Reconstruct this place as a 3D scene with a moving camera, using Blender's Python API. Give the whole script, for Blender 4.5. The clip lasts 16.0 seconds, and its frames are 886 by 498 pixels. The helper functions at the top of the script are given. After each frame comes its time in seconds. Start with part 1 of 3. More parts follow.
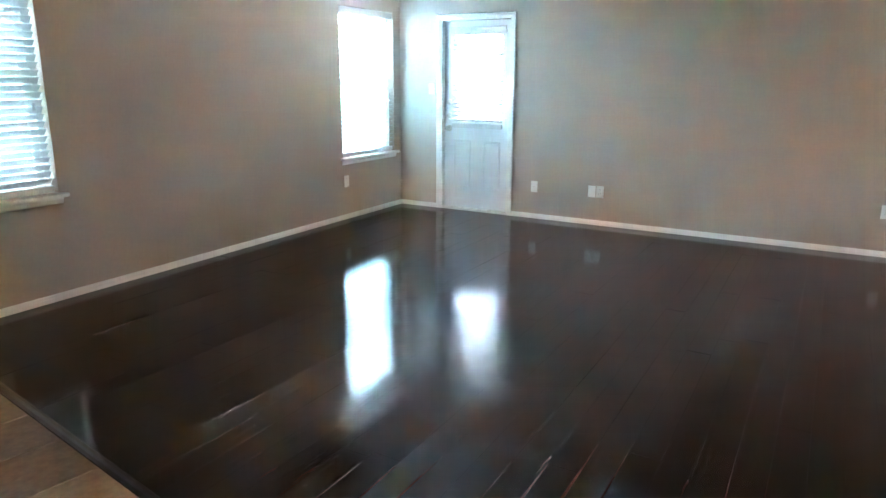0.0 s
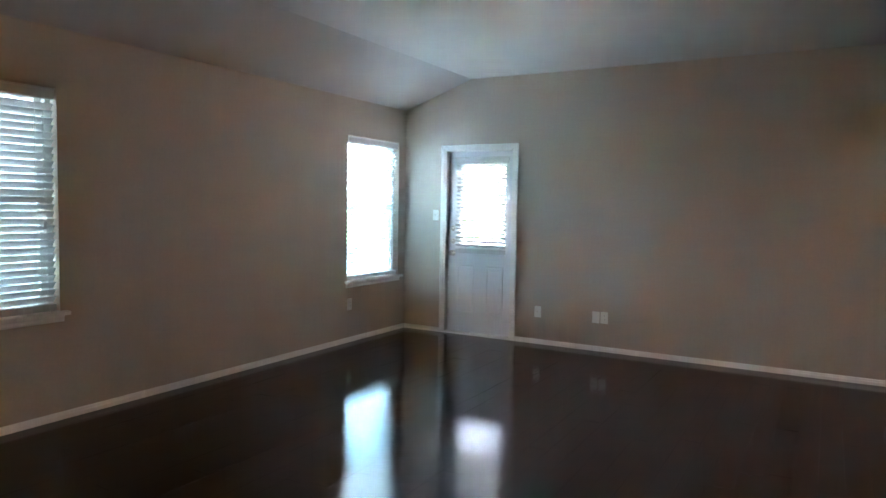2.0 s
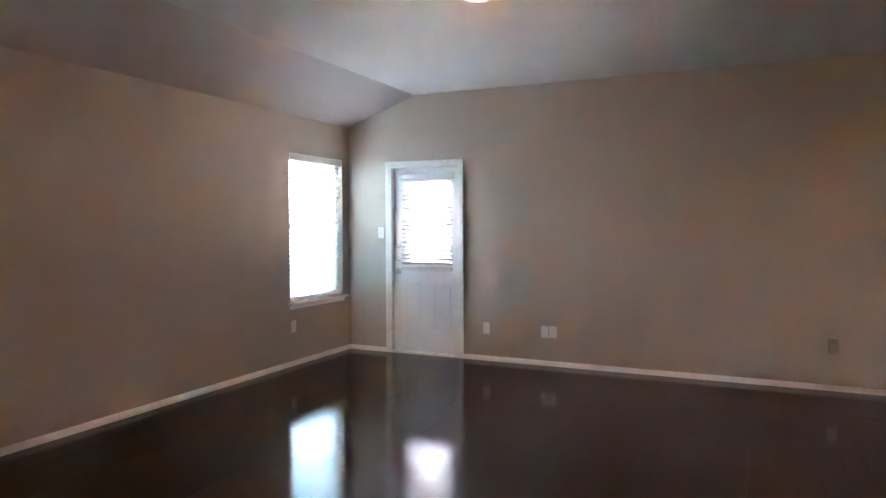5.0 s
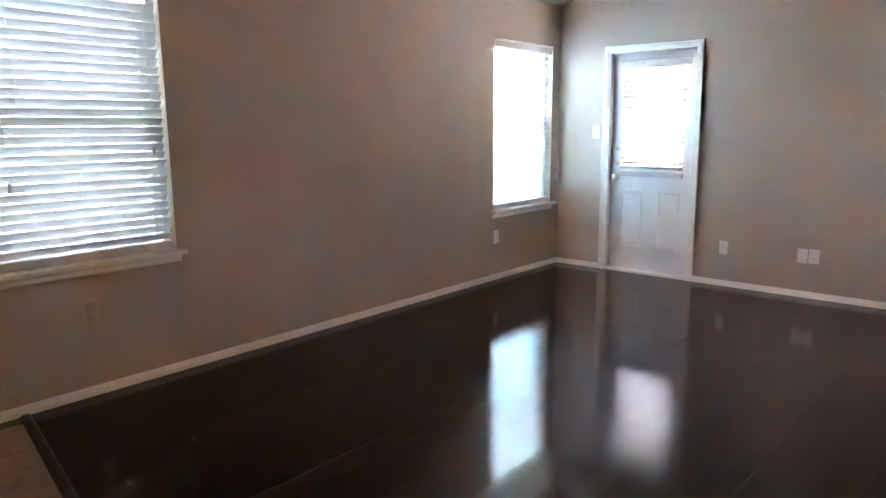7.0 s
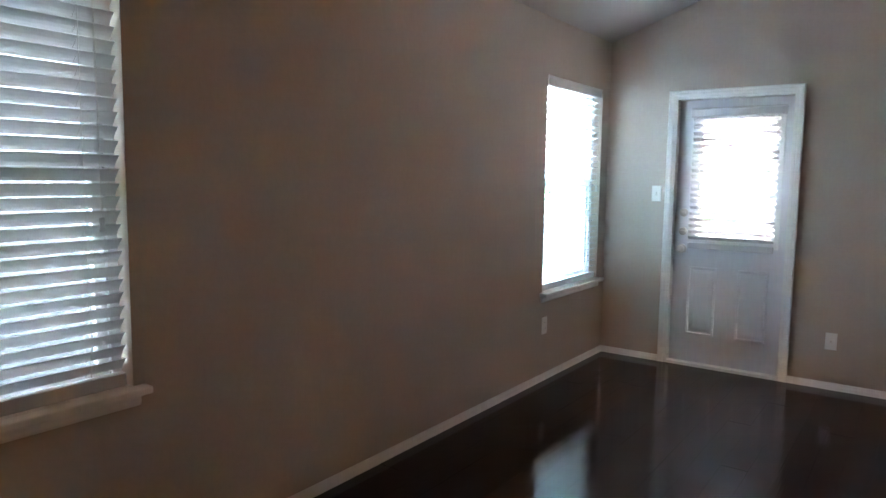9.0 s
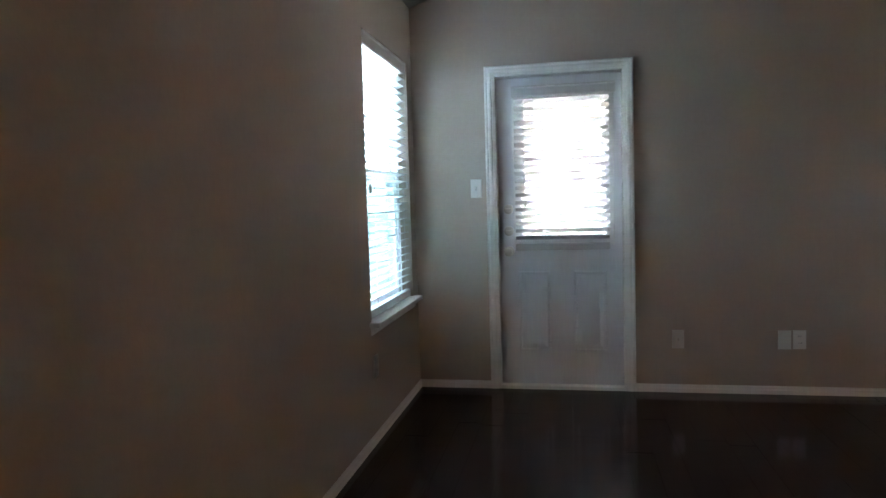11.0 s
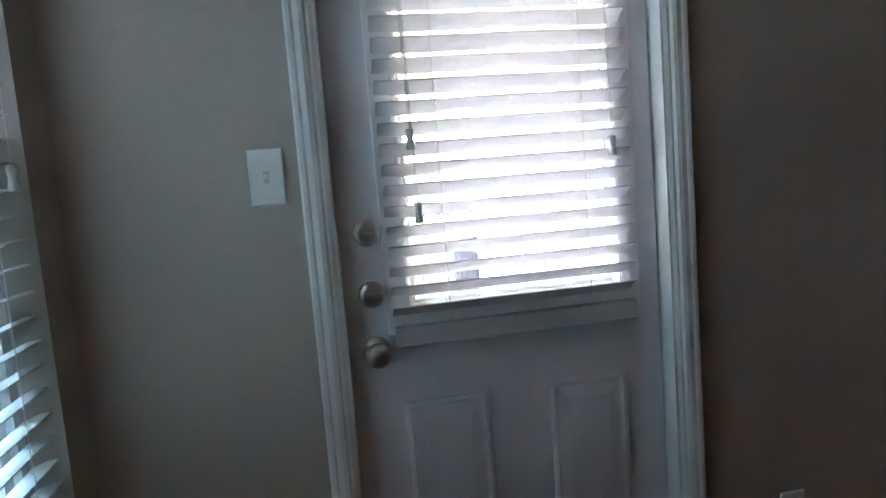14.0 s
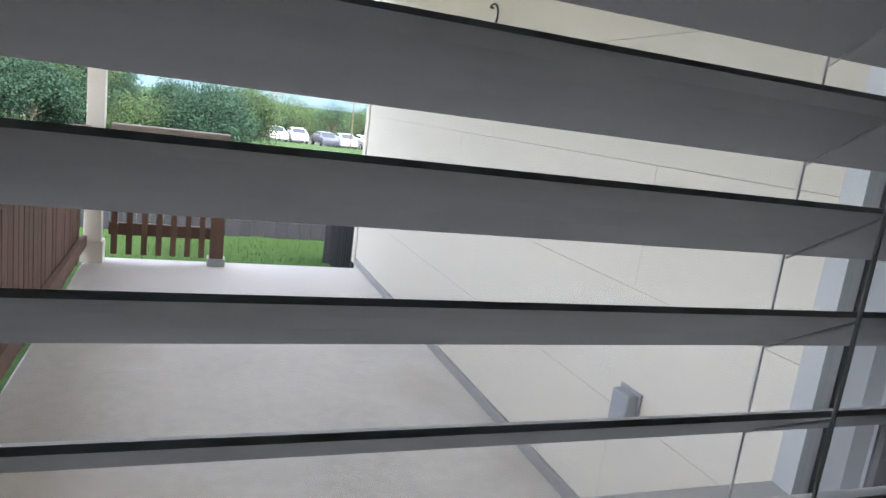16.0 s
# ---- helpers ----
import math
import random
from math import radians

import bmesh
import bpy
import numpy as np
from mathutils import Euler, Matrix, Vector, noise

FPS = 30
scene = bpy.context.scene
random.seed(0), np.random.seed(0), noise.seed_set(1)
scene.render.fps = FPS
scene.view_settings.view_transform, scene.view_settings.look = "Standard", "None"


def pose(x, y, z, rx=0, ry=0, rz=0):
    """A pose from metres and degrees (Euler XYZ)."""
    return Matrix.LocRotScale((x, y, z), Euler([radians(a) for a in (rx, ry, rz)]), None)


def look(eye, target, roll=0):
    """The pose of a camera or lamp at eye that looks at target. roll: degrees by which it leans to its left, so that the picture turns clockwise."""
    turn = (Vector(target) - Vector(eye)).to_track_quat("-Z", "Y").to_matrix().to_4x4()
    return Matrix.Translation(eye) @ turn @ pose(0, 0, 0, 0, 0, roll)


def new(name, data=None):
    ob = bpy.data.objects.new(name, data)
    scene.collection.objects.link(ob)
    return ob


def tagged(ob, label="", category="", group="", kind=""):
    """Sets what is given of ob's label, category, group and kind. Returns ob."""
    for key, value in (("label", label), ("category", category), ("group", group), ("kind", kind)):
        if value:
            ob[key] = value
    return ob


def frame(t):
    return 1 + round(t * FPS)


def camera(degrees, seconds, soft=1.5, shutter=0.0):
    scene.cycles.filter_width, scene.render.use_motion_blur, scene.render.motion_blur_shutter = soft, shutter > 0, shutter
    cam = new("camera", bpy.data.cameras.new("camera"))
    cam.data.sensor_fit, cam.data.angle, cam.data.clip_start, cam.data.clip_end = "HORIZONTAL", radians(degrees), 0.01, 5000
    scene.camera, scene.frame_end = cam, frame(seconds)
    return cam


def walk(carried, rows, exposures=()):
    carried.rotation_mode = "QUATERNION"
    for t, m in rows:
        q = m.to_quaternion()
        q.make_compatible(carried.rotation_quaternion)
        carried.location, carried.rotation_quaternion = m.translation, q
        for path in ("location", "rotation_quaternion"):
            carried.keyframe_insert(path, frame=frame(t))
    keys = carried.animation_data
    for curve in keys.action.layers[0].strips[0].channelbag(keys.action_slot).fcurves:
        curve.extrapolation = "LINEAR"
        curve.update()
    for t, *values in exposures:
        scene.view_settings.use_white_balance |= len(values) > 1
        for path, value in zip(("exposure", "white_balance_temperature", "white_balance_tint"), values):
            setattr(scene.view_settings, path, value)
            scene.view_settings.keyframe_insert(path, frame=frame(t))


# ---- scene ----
cam = camera(66.2, 16.0)
EXPOSURES = [(0, 9.95, 5350, 12), (1.5, 9.05, 5600, 18), (2.5, 8.25, 6150, 25), (3.5, 7.75, 6750, 34), (6, 9.65, 6300, 34), (7, 9.3, 6300, 34), (8.5, 8.6, 6250, 32), (9.5, 8.0, 6300, 31), (10, 7.8, 6350, 30), (12.5, 7.15, 6350, 28), (13.5, 6.85, 6300, 27), (14.5, 6.1, 6300, 30), (15, 5.35, 6300, 29), (15.5, 3.7, 6300, 24), (16, 3.1, 6400, 21)]
PATH = [
    (0, (4.369, -6.683, 1.471), (3.411, -4.998, 0.977), 0.3),
    (0.5, (4.346, -6.683, 1.432), (3.341, -5.001, 1.032), 0.5),
    (1, (4.351, -6.668, 1.435), (3.282, -5.009, 1.111), 0.9),
    (1.5, (4.321, -6.663, 1.441), (3.26, -4.983, 1.213), 0.9),
    (2, (4.31, -6.676, 1.44), (3.324, -4.941, 1.312), 1.0),
    (2.5, (4.362, -6.601, 1.5), (3.416, -4.839, 1.487), 1.3),
    (3, (4.387, -6.61, 1.5), (3.492, -4.826, 1.629), 1.6),
    (3.5, (4.403, -6.646, 1.48), (3.586, -4.832, 1.692), 1.1),
    (6, (4.054, -6.463, 1.414), (3.108, -4.747, 1.013), -0.4),
    (6.5, (3.956, -6.201, 1.407), (2.672, -4.744, 0.93), -1.1),
    (7, (3.648, -5.985, 1.399), (2.357, -4.499, 1.041), -0.4),
    (7.5, (3.354, -5.745, 1.402), (1.872, -4.432, 1.118), 0.6),
    (8, (2.906, -5.661, 1.404), (1.437, -4.333, 1.125), 1.8),
    (8.5, (2.486, -5.461, 1.395), (1.199, -3.949, 1.151), 1.3),
    (9, (2.163, -5.325, 1.441), (1.008, -3.706, 1.228), 0.8),
    (9.5, (1.73, -5.125, 1.307), (0.948, -3.292, 1.139), 0.1),
    (10, (1.462, -4.988, 1.23), (0.811, -3.099, 1.139), -0.4),
    (12.5, (0.561, -3.039, 1.276), (0.695, -1.057, 1.04), -3.9),
    (13, (0.51, -2.523, 1.23), (0.709, -0.543, 1.032), -5.0),
    (13.5, (0.465, -2.049, 1.307), (0.747, -0.085, 1.053), -4.6),
    (14, (0.495, -1.519, 1.309), (0.872, 0.432, 1.088), -4.6),
    (14.5, (0.533, -1.05, 1.325), (0.955, 0.885, 1.042), -4.2),
    (15, (0.718, -0.656, 1.267), (1.321, 1.235, 1.018), -3.8),
    (15.5, (0.793, -0.335, 1.222), (1.564, 1.489, 0.945), -0.2),
    (16, (0.87, -0.198, 1.213), (1.579, 1.633, 0.836), 7.4),
]
walk(cam, [(t, look(eye, target, roll)) for t, eye, target, roll in PATH], EXPOSURES)

# ---- world, sun, exposure ----
SUN_ELEV, SUN_AZ = 58.0, 150.0
world = bpy.data.worlds.new("sky")
scene.world = world
world.use_nodes = True
wn, wl = world.node_tree.nodes, world.node_tree.links
sky = wn.new("ShaderNodeTexSky")
sky.sky_type = "NISHITA"
sky.sun_disc = False
sky.sun_elevation = radians(SUN_ELEV)
sky.sun_rotation = radians(SUN_AZ)
sky.dust_density = 4.0
cloud = wn.new("ShaderNodeHueSaturation")
cloud.inputs["Saturation"].default_value = 0.45
wl.new(sky.outputs[0], cloud.inputs["Color"])
wl.new(cloud.outputs[0], wn["Background"].inputs[0])
wn["Background"].inputs[1].default_value = 0.15
sun_data = bpy.data.lights.new("sun", "SUN")
sun_data.energy, sun_data.angle, sun_data.color = 0.9, radians(35), (1.0, 0.95, 0.88)
sun = new("sun", sun_data)
sun.matrix_world = look((20, -34, 60), (0, 0, 0))


# ---- materials ----
def material(name, col, rough=0.6, metal=0.0, var=0.12, scale=6.0, fine=60.0, bump=0.0, bump_scale=120.0, stretch=(1, 1, 1), per_object=0.0, spec=0.5, per_island=0.0, col2=None, edge=0.0):
    """A painted, wooden or stone surface: colour varied at two scales, with fine relief."""
    m = bpy.data.materials.new(name)
    m.use_nodes = True
    n, l = m.node_tree.nodes, m.node_tree.links
    b = n["Principled BSDF"]
    b.inputs["Roughness"].default_value = rough
    b.inputs["Metallic"].default_value = metal
    b.inputs["Specular IOR Level"].default_value = spec
    co = n.new("ShaderNodeTexCoord")
    mp = n.new("ShaderNodeMapping")
    mp.inputs["Scale"].default_value = stretch
    l.new(co.outputs["Object"], mp.inputs[0])
    big, small = n.new("ShaderNodeTexNoise"), n.new("ShaderNodeTexNoise")
    big.inputs["Scale"].default_value, small.inputs["Scale"].default_value = scale, fine
    big.inputs["Detail"].default_value, small.inputs["Detail"].default_value = 4, 6
    l.new(mp.outputs[0], big.inputs["Vector"])
    l.new(mp.outputs[0], small.inputs["Vector"])
    add = n.new("ShaderNodeMath")
    add.operation = "ADD"
    l.new(big.outputs[0], add.inputs[0])
    l.new(small.outputs[0], add.inputs[1])
    last = add
    if per_object or per_island:
        src = n.new("ShaderNodeObjectInfo" if per_object else "ShaderNodeNewGeometry")
        mul = n.new("ShaderNodeMath")
        mul.operation = "MULTIPLY_ADD"
        mul.inputs[1].default_value = per_object or per_island
        l.new(src.outputs["Random" if per_object else "Random Per Island"], mul.inputs[0])
        l.new(add.outputs[0], mul.inputs[2])
        last = mul
    rng = n.new("ShaderNodeMapRange")
    spread = (per_object or per_island)
    rng.inputs["From Min"].default_value, rng.inputs["From Max"].default_value = 0.6 + spread * 0.2, 1.4 + spread * 0.8
    rng.inputs["To Min"].default_value, rng.inputs["To Max"].default_value = 1 - var, 1 + var
    l.new(last.outputs[0], rng.inputs["Value"])
    mix = n.new("ShaderNodeVectorMath")
    mix.operation = "SCALE"
    mix.inputs[0].default_value = col
    l.new(rng.outputs[0], mix.inputs["Scale"])
    if col2:
        streak, two = n.new("ShaderNodeMapRange"), n.new("ShaderNodeMix")
        two.data_type = "RGBA"
        streak.inputs["From Min"].default_value, streak.inputs["From Max"].default_value = 0.56, 0.74
        l.new(big.outputs[0], streak.inputs["Value"])
        factor = streak.outputs[0]
        if edge:
            # worn stain along the long edges of some planks
            sep, away, rim, some, both, top = (n.new("ShaderNode" + k) for k in ("SeparateXYZ", "Math", "MapRange", "MapRange", "Math", "Math"))
            away.operation, both.operation, top.operation = "ABSOLUTE", "MULTIPLY", "MAXIMUM"
            l.new(co.outputs["Object"], sep.inputs[0])
            l.new(sep.outputs[0], away.inputs[0])
            rim.inputs["From Min"].default_value, rim.inputs["From Max"].default_value = edge * 0.72, edge
            l.new(away.outputs[0], rim.inputs["Value"])
            some.inputs["From Min"].default_value, some.inputs["From Max"].default_value = 0.5, 0.85
            l.new(src.outputs["Random"], some.inputs["Value"])
            l.new(rim.outputs[0], both.inputs[0])
            l.new(some.outputs[0], both.inputs[1])
            l.new(both.outputs[0], top.inputs[0])
            l.new(streak.outputs[0], top.inputs[1])
            factor = top.outputs[0]
        l.new(factor, two.inputs["Factor"])
        l.new(mix.outputs[0], two.inputs["A"])
        two.inputs["B"].default_value = (*col2, 1)
        l.new(two.outputs["Result"], b.inputs["Base Color"])
    else:
        l.new(mix.outputs[0], b.inputs["Base Color"])
    if bump:
        bn, bt = n.new("ShaderNodeBump"), n.new("ShaderNodeTexNoise")
        bt.inputs["Scale"].default_value, bt.inputs["Detail"].default_value = bump_scale, 3
        l.new(mp.outputs[0], bt.inputs["Vector"])
        bn.inputs["Strength"].default_value, bn.inputs["Distance"].default_value = bump, 0.004
        l.new(bt.outputs[0], bn.inputs["Height"])
        l.new(bn.outputs[0], b.inputs["Normal"])
    return m


def glass(name, tint, rough=0.0):
    m = bpy.data.materials.new(name)
    m.use_nodes = True
    n, l = m.node_tree.nodes, m.node_tree.links
    n.remove(n["Principled BSDF"])
    clear, gloss, mix, fr, fall = (n.new("ShaderNode" + k) for k in ("BsdfTransparent", "BsdfGlossy", "MixShader", "LayerWeight", "Math"))
    clear.inputs[0].default_value = (*tint, 1)
    gloss.inputs["Roughness"].default_value = rough
    fr.inputs[0].default_value = 0.5
    fall.operation = "POWER"
    fall.inputs[1].default_value = 4.0
    l.new(fr.outputs["Facing"], fall.inputs[0])
    l.new(fall.outputs[0], mix.inputs[0])
    l.new(clear.outputs[0], mix.inputs[1])
    l.new(gloss.outputs[0], mix.inputs[2])
    l.new(mix.outputs[0], n["Material Output"].inputs[0])
    return m


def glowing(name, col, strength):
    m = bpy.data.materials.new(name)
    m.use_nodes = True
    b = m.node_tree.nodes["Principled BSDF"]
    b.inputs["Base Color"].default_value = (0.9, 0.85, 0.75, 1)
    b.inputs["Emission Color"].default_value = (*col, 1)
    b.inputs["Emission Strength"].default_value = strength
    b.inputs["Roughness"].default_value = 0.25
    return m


M_WALL = material("tan_wall_paint", (0.46, 0.395, 0.333), 0.75, var=0.05, scale=1.2, fine=40, bump=0.25, bump_scale=90)
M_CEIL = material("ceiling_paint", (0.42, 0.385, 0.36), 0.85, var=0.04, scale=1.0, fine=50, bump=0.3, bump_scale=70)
M_TRIM = material("white_gloss_trim", (0.78, 0.77, 0.74), 0.35, var=0.05, scale=3, fine=30, bump=0.05)
M_DOOR = material("white_door_paint", (0.74, 0.74, 0.76), 0.42, var=0.05, scale=2, fine=60, bump=0.08, bump_scale=200, stretch=(1, 1, 0.15))
M_VINYL = material("white_vinyl", (0.8, 0.8, 0.79), 0.4, var=0.03)
M_SLAT = material("white_blind_slat", (0.62, 0.61, 0.6), 0.45, var=0.05, scale=3, fine=40, bump=0.05, stretch=(0.2, 1, 1))
M_CORD = material("white_cord", (0.62, 0.6, 0.57), 0.8, var=0.08, fine=400)
M_TASSEL = material("grey_plastic_tassel", (0.58, 0.57, 0.55), 0.4, var=0.05)
M_NICKEL = material("satin_nickel", (0.6, 0.56, 0.5), 0.28, 1.0, var=0.06, fine=150)
M_PLATE = material("white_plastic_plate", (0.78, 0.77, 0.73), 0.35, var=0.02)
M_SLOT = material("dark_slot", (0.03, 0.03, 0.03), 0.6, var=0.05)
M_PLANK = material("dark_stained_plank", (0.0075, 0.0042, 0.0035), 0.11, var=0.6, scale=3, fine=25, bump=0.06, bump_scale=10, stretch=(9, 0.8, 1), per_object=0.8, spec=0.26, col2=(0.045, 0.016, 0.008), edge=0.0635)
M_JOINT = material("dark_floor_joint", (0.012, 0.007, 0.005), 0.5, var=0.3)
M_TILE = material("beige_ceramic_tile", (0.29, 0.19, 0.125), 0.42, var=0.4, scale=7, fine=26, bump=0.12, bump_scale=30, per_object=0.4, col2=(0.15, 0.085, 0.05))
M_GROUT = material("brown_grout", (0.12, 0.085, 0.06), 0.9, var=0.2)
M_STRIP = material("dark_transition_strip", (0.022, 0.014, 0.011), 0.22, var=0.4, stretch=(0.3, 6, 1))
M_GLASS = glass("clear_door_glass", (0.93, 0.95, 0.94))
M_LOWE = glass("tinted_window_glass", (0.76, 0.93, 0.95))
M_SCREEN = glass("insect_screen_mesh", (0.66, 0.72, 0.72), 0.6)
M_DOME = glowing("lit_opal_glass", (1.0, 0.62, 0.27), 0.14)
M_HALL_DOME = glowing("lit_hall_opal_glass", (1.0, 0.6, 0.25), 0.2)
M_BRASS = material("brushed_brass_rim", (0.55, 0.38, 0.22), 0.35, 1.0, var=0.08)
M_VENT = material("painted_vent_metal", (0.55, 0.52, 0.48), 0.5, var=0.05)
M_DARK = material("duct_dark", (0.02, 0.02, 0.02), 0.9, var=0.1)
M_SIDING = material("cream_siding", (0.74, 0.7, 0.6), 0.7, var=0.05, scale=2, fine=25, bump=0.15, bump_scale=40, stretch=(1, 0.4, 2))
M_CONC = material("pale_concrete", (0.6, 0.575, 0.53), 0.8, var=0.13, scale=1.6, fine=18, bump=0.2, bump_scale=60, col2=(0.5, 0.47, 0.42))
M_GREY = material("grey_painted_strip", (0.36, 0.36, 0.35), 0.6, var=0.08)
M_METAL = material("grey_box_cover", (0.36, 0.38, 0.4), 0.45, var=0.05)
M_CEDAR = material("red_brown_cedar", (0.15, 0.085, 0.06), 0.75, var=0.35, scale=3, fine=30, bump=0.3, bump_scale=20, stretch=(6, 6, 0.6), per_object=0.5)
M_CAP = material("pale_weathered_cap", (0.3, 0.25, 0.2), 0.8, var=0.25, scale=3, fine=30, bump=0.2, stretch=(0.6, 6, 6))
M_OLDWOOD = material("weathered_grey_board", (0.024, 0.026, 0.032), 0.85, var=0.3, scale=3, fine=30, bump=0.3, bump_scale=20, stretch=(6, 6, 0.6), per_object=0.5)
M_BLOCKER = material("sky_blocker_wall", (0.06, 0.058, 0.06), 0.8, var=0.2, scale=2, fine=20, bump=0.2)
M_GRASS = material("lawn", (0.03, 0.062, 0.018), 0.9, spec=0.1, var=0.4, scale=0.5, fine=12)
M_BLADE = material("grass_blades", (0.03, 0.075, 0.015), 0.9, spec=0.1, var=0.4, per_island=0.6)
M_LEAF = material("leaves", (0.019, 0.042, 0.026), 0.85, spec=0.1, var=0.5, scale=0.3, fine=3, per_island=0.8)
M_LEAF2 = material("pale_leaves", (0.036, 0.062, 0.026), 0.85, spec=0.1, var=0.45, scale=0.3, fine=3, per_island=0.8)
M_BARK = material("bark", (0.12, 0.09, 0.065), 0.9, var=0.3, bump=0.4, bump_scale=15)
M_ASPH = material("asphalt", (0.06, 0.06, 0.06), 0.9, var=0.2)
# the blue haze of distance is put into the hill colour
M_HILL = material("hazed_far_hill", (0.13, 0.2, 0.24), 1.0, var=0.12, scale=0.01, fine=0.1)
M_CARW = material("white_car_paint", (0.4, 0.4, 0.4), 0.3, var=0.02)
M_CARR = material("red_car_paint", (0.16, 0.04, 0.035), 0.3, var=0.02)
M_CARD = material("dark_car_paint", (0.06, 0.07, 0.09), 0.3, var=0.02)
M_TYRE = material("tyre_rubber", (0.03, 0.03, 0.03), 0.85, var=0.1)
M_CARGLASS = material("car_window", (0.03, 0.04, 0.05), 0.08, var=0.05)
M_SHINGLE = material("roof_shingles", (0.14, 0.12, 0.1), 0.9, var=0.25, fine=8)


# ---- builders ----
def box(bm, lo, hi, bevel=0.0):
    g = bmesh.ops.create_cube(bm, size=1)
    vs = g["verts"]
    for v in vs:
        v.co = Vector([lo[i] + (v.co[i] + 0.5) * (hi[i] - lo[i]) for i in range(3)])
    if bevel:
        es = list({e for v in vs for e in v.link_edges})
        bmesh.ops.bevel(bm, geom=es, offset=bevel, segments=2, affect="EDGES", profile=0.5)
    return bm


def boxes(*items):
    bm = bmesh.new()
    for it in items:
        box(bm, *it)
    return bm


def rod(bm, a, b, r, seg=8, r2=None):
    a, b = Vector(a), Vector(b)
    q = (b - a).to_track_quat("Z", "Y").to_matrix().to_4x4()
    m = Matrix.Translation((a + b) / 2) @ q
    bmesh.ops.create_cone(bm, cap_ends=True, segments=seg, radius1=r, radius2=r if r2 is None else r2, depth=(b - a).length, matrix=m)
    return bm


def lathe(bm, prof, m=None, seg=24):
    """Turns (radius, height) pairs round z, then moves them by m."""
    m = m or Matrix()
    rings = []
    for r, h in prof:
        if r < 1e-6:
            rings.append([bm.verts.new(m @ Vector((0, 0, h)))])
        else:
            rings.append([bm.verts.new(m @ Vector((r * math.cos(2 * math.pi * i / seg), r * math.sin(2 * math.pi * i / seg), h))) for i in range(seg)])
    for a, b in zip(rings, rings[1:]):
        for i in range(seg):
            j = (i + 1) % seg
            vs = [a[i % len(a)], a[j % len(a)], b[j % len(b)], b[i % len(b)]]
            out = []
            for v in vs:
                if v not in out:
                    out.append(v)
            if len(out) > 2:
                bm.faces.new(out)
    bmesh.ops.recalc_face_normals(bm, faces=bm.faces)
    return bm


def sweep(bm, prof, a, b, up, mitre_a=0.0, mitre_b=0.0):
    """Runs a moulding profile of (out, across) pairs from a to b; 'up' is the way across, out is perpendicular to both."""
    a, b, up = Vector(a), Vector(b), Vector(up).normalized()
    d = (b - a).normalized()
    out = d.cross(up)
    ra = [bm.verts.new(a + out * o + up * c + d * (c * mitre_a)) for o, c in prof]
    rb = [bm.verts.new(b + out * o + up * c + d * (c * mitre_b)) for o, c in prof]
    k = len(prof)
    for i in range(k):
        bm.faces.new((ra[i], ra[(i + 1) % k], rb[(i + 1) % k], rb[i]))
    bm.faces.new(ra)
    bm.faces.new(rb[::-1])
    bmesh.ops.recalc_face_normals(bm, faces=bm.faces)
    return bm


def mesh_of(name, bm, mat, smooth=False):
    me = bpy.data.meshes.new(name)
    bm.to_mesh(me)
    bm.free()
    me.materials.append(mat)
    if smooth:
        for p in me.polygons:
            p.use_smooth = True
    return me


def part(name, bm, mat, parent=None, label="", smooth=False):
    me = bm if isinstance(bm, bpy.types.Mesh) else mesh_of(name, bm, mat, smooth)
    ob = new(name, me)
    ob.parent = parent
    if label:
        ob["label"] = label
    return ob


def thing(name, m, label, category, group="", kind=""):
    ob = new(name)
    ob.empty_display_size = 0.1
    ob.matrix_world = m
    return tagged(ob, label, category, group, kind)


def setting(name, bm, mat, label, category):
    return tagged(part(name, bm, mat), label, category, "", "structure")


# ---- the room ----
T = 0.14                      # wall thickness
XR, YB = 5.44, -9.2           # far corner wall, back of the kitchen
H1, XC, H2 = 2.52, 0.84, 2.82  # low wall height, crease, flat ceiling height
W1 = (-5.0, -4.1, 0.712, 2.14)   # window openings on the low wall: y, y, z, z
W2 = (-1.09, -0.143, 0.637, 2.14)
DX0, DX1, DH = 0.545, 1.357, 2.05  # door opening

bm = boxes(((-T, YB, -0.3), (0, W1[0], H1)), ((-T, W1[0], -0.3), (0, W1[1], W1[2])), ((-T, W1[0], W1[3]), (0, W1[1], H1)),
           ((-T, W1[1], -0.3), (0, W2[0], H1)), ((-T, W2[0], -0.3), (0, W2[1], W2[2])), ((-T, W2[0], W2[3]), (0, W2[1], H1)),
           ((-T, W2[1], -0.3), (0, 0, H1)))
setting("wall_west", bm, M_WALL, "tan painted wall with two white-silled windows", "wall")
bm = boxes(((-T, 0, -0.3), (DX0, T, H1)), ((DX0, 0, DH), (DX1, T, H1)), ((DX1, 0, -0.3), (XR + T, T, H1)))
v = [bm.verts.new(p) for p in ((-T, 0, H1), (0, 0, H1), (XC, 0, H2), (XR + T, 0, H2), (XR + T, 0, H1), (-T, T, H1), (0, T, H1), (XC, T, H2), (XR + T, T, H2), (XR + T, T, H1))]
bm.faces.new(v[0:5][::-1]), bm.faces.new(v[5:10])
for i in range(5):
    j = (i + 1) % 5
    bm.faces.new((v[i], v[j], v[j + 5], v[i + 5]))
bmesh.ops.recalc_face_normals(bm, faces=bm.faces)
setting("wall_north", bm, M_WALL, "tan painted wall with the white back door", "wall")
HY0, HY1, HZ, HX = -2.5, -0.5, 2.47, 7.3   # hall opening in the east wall: y, y, top; far end of the hall
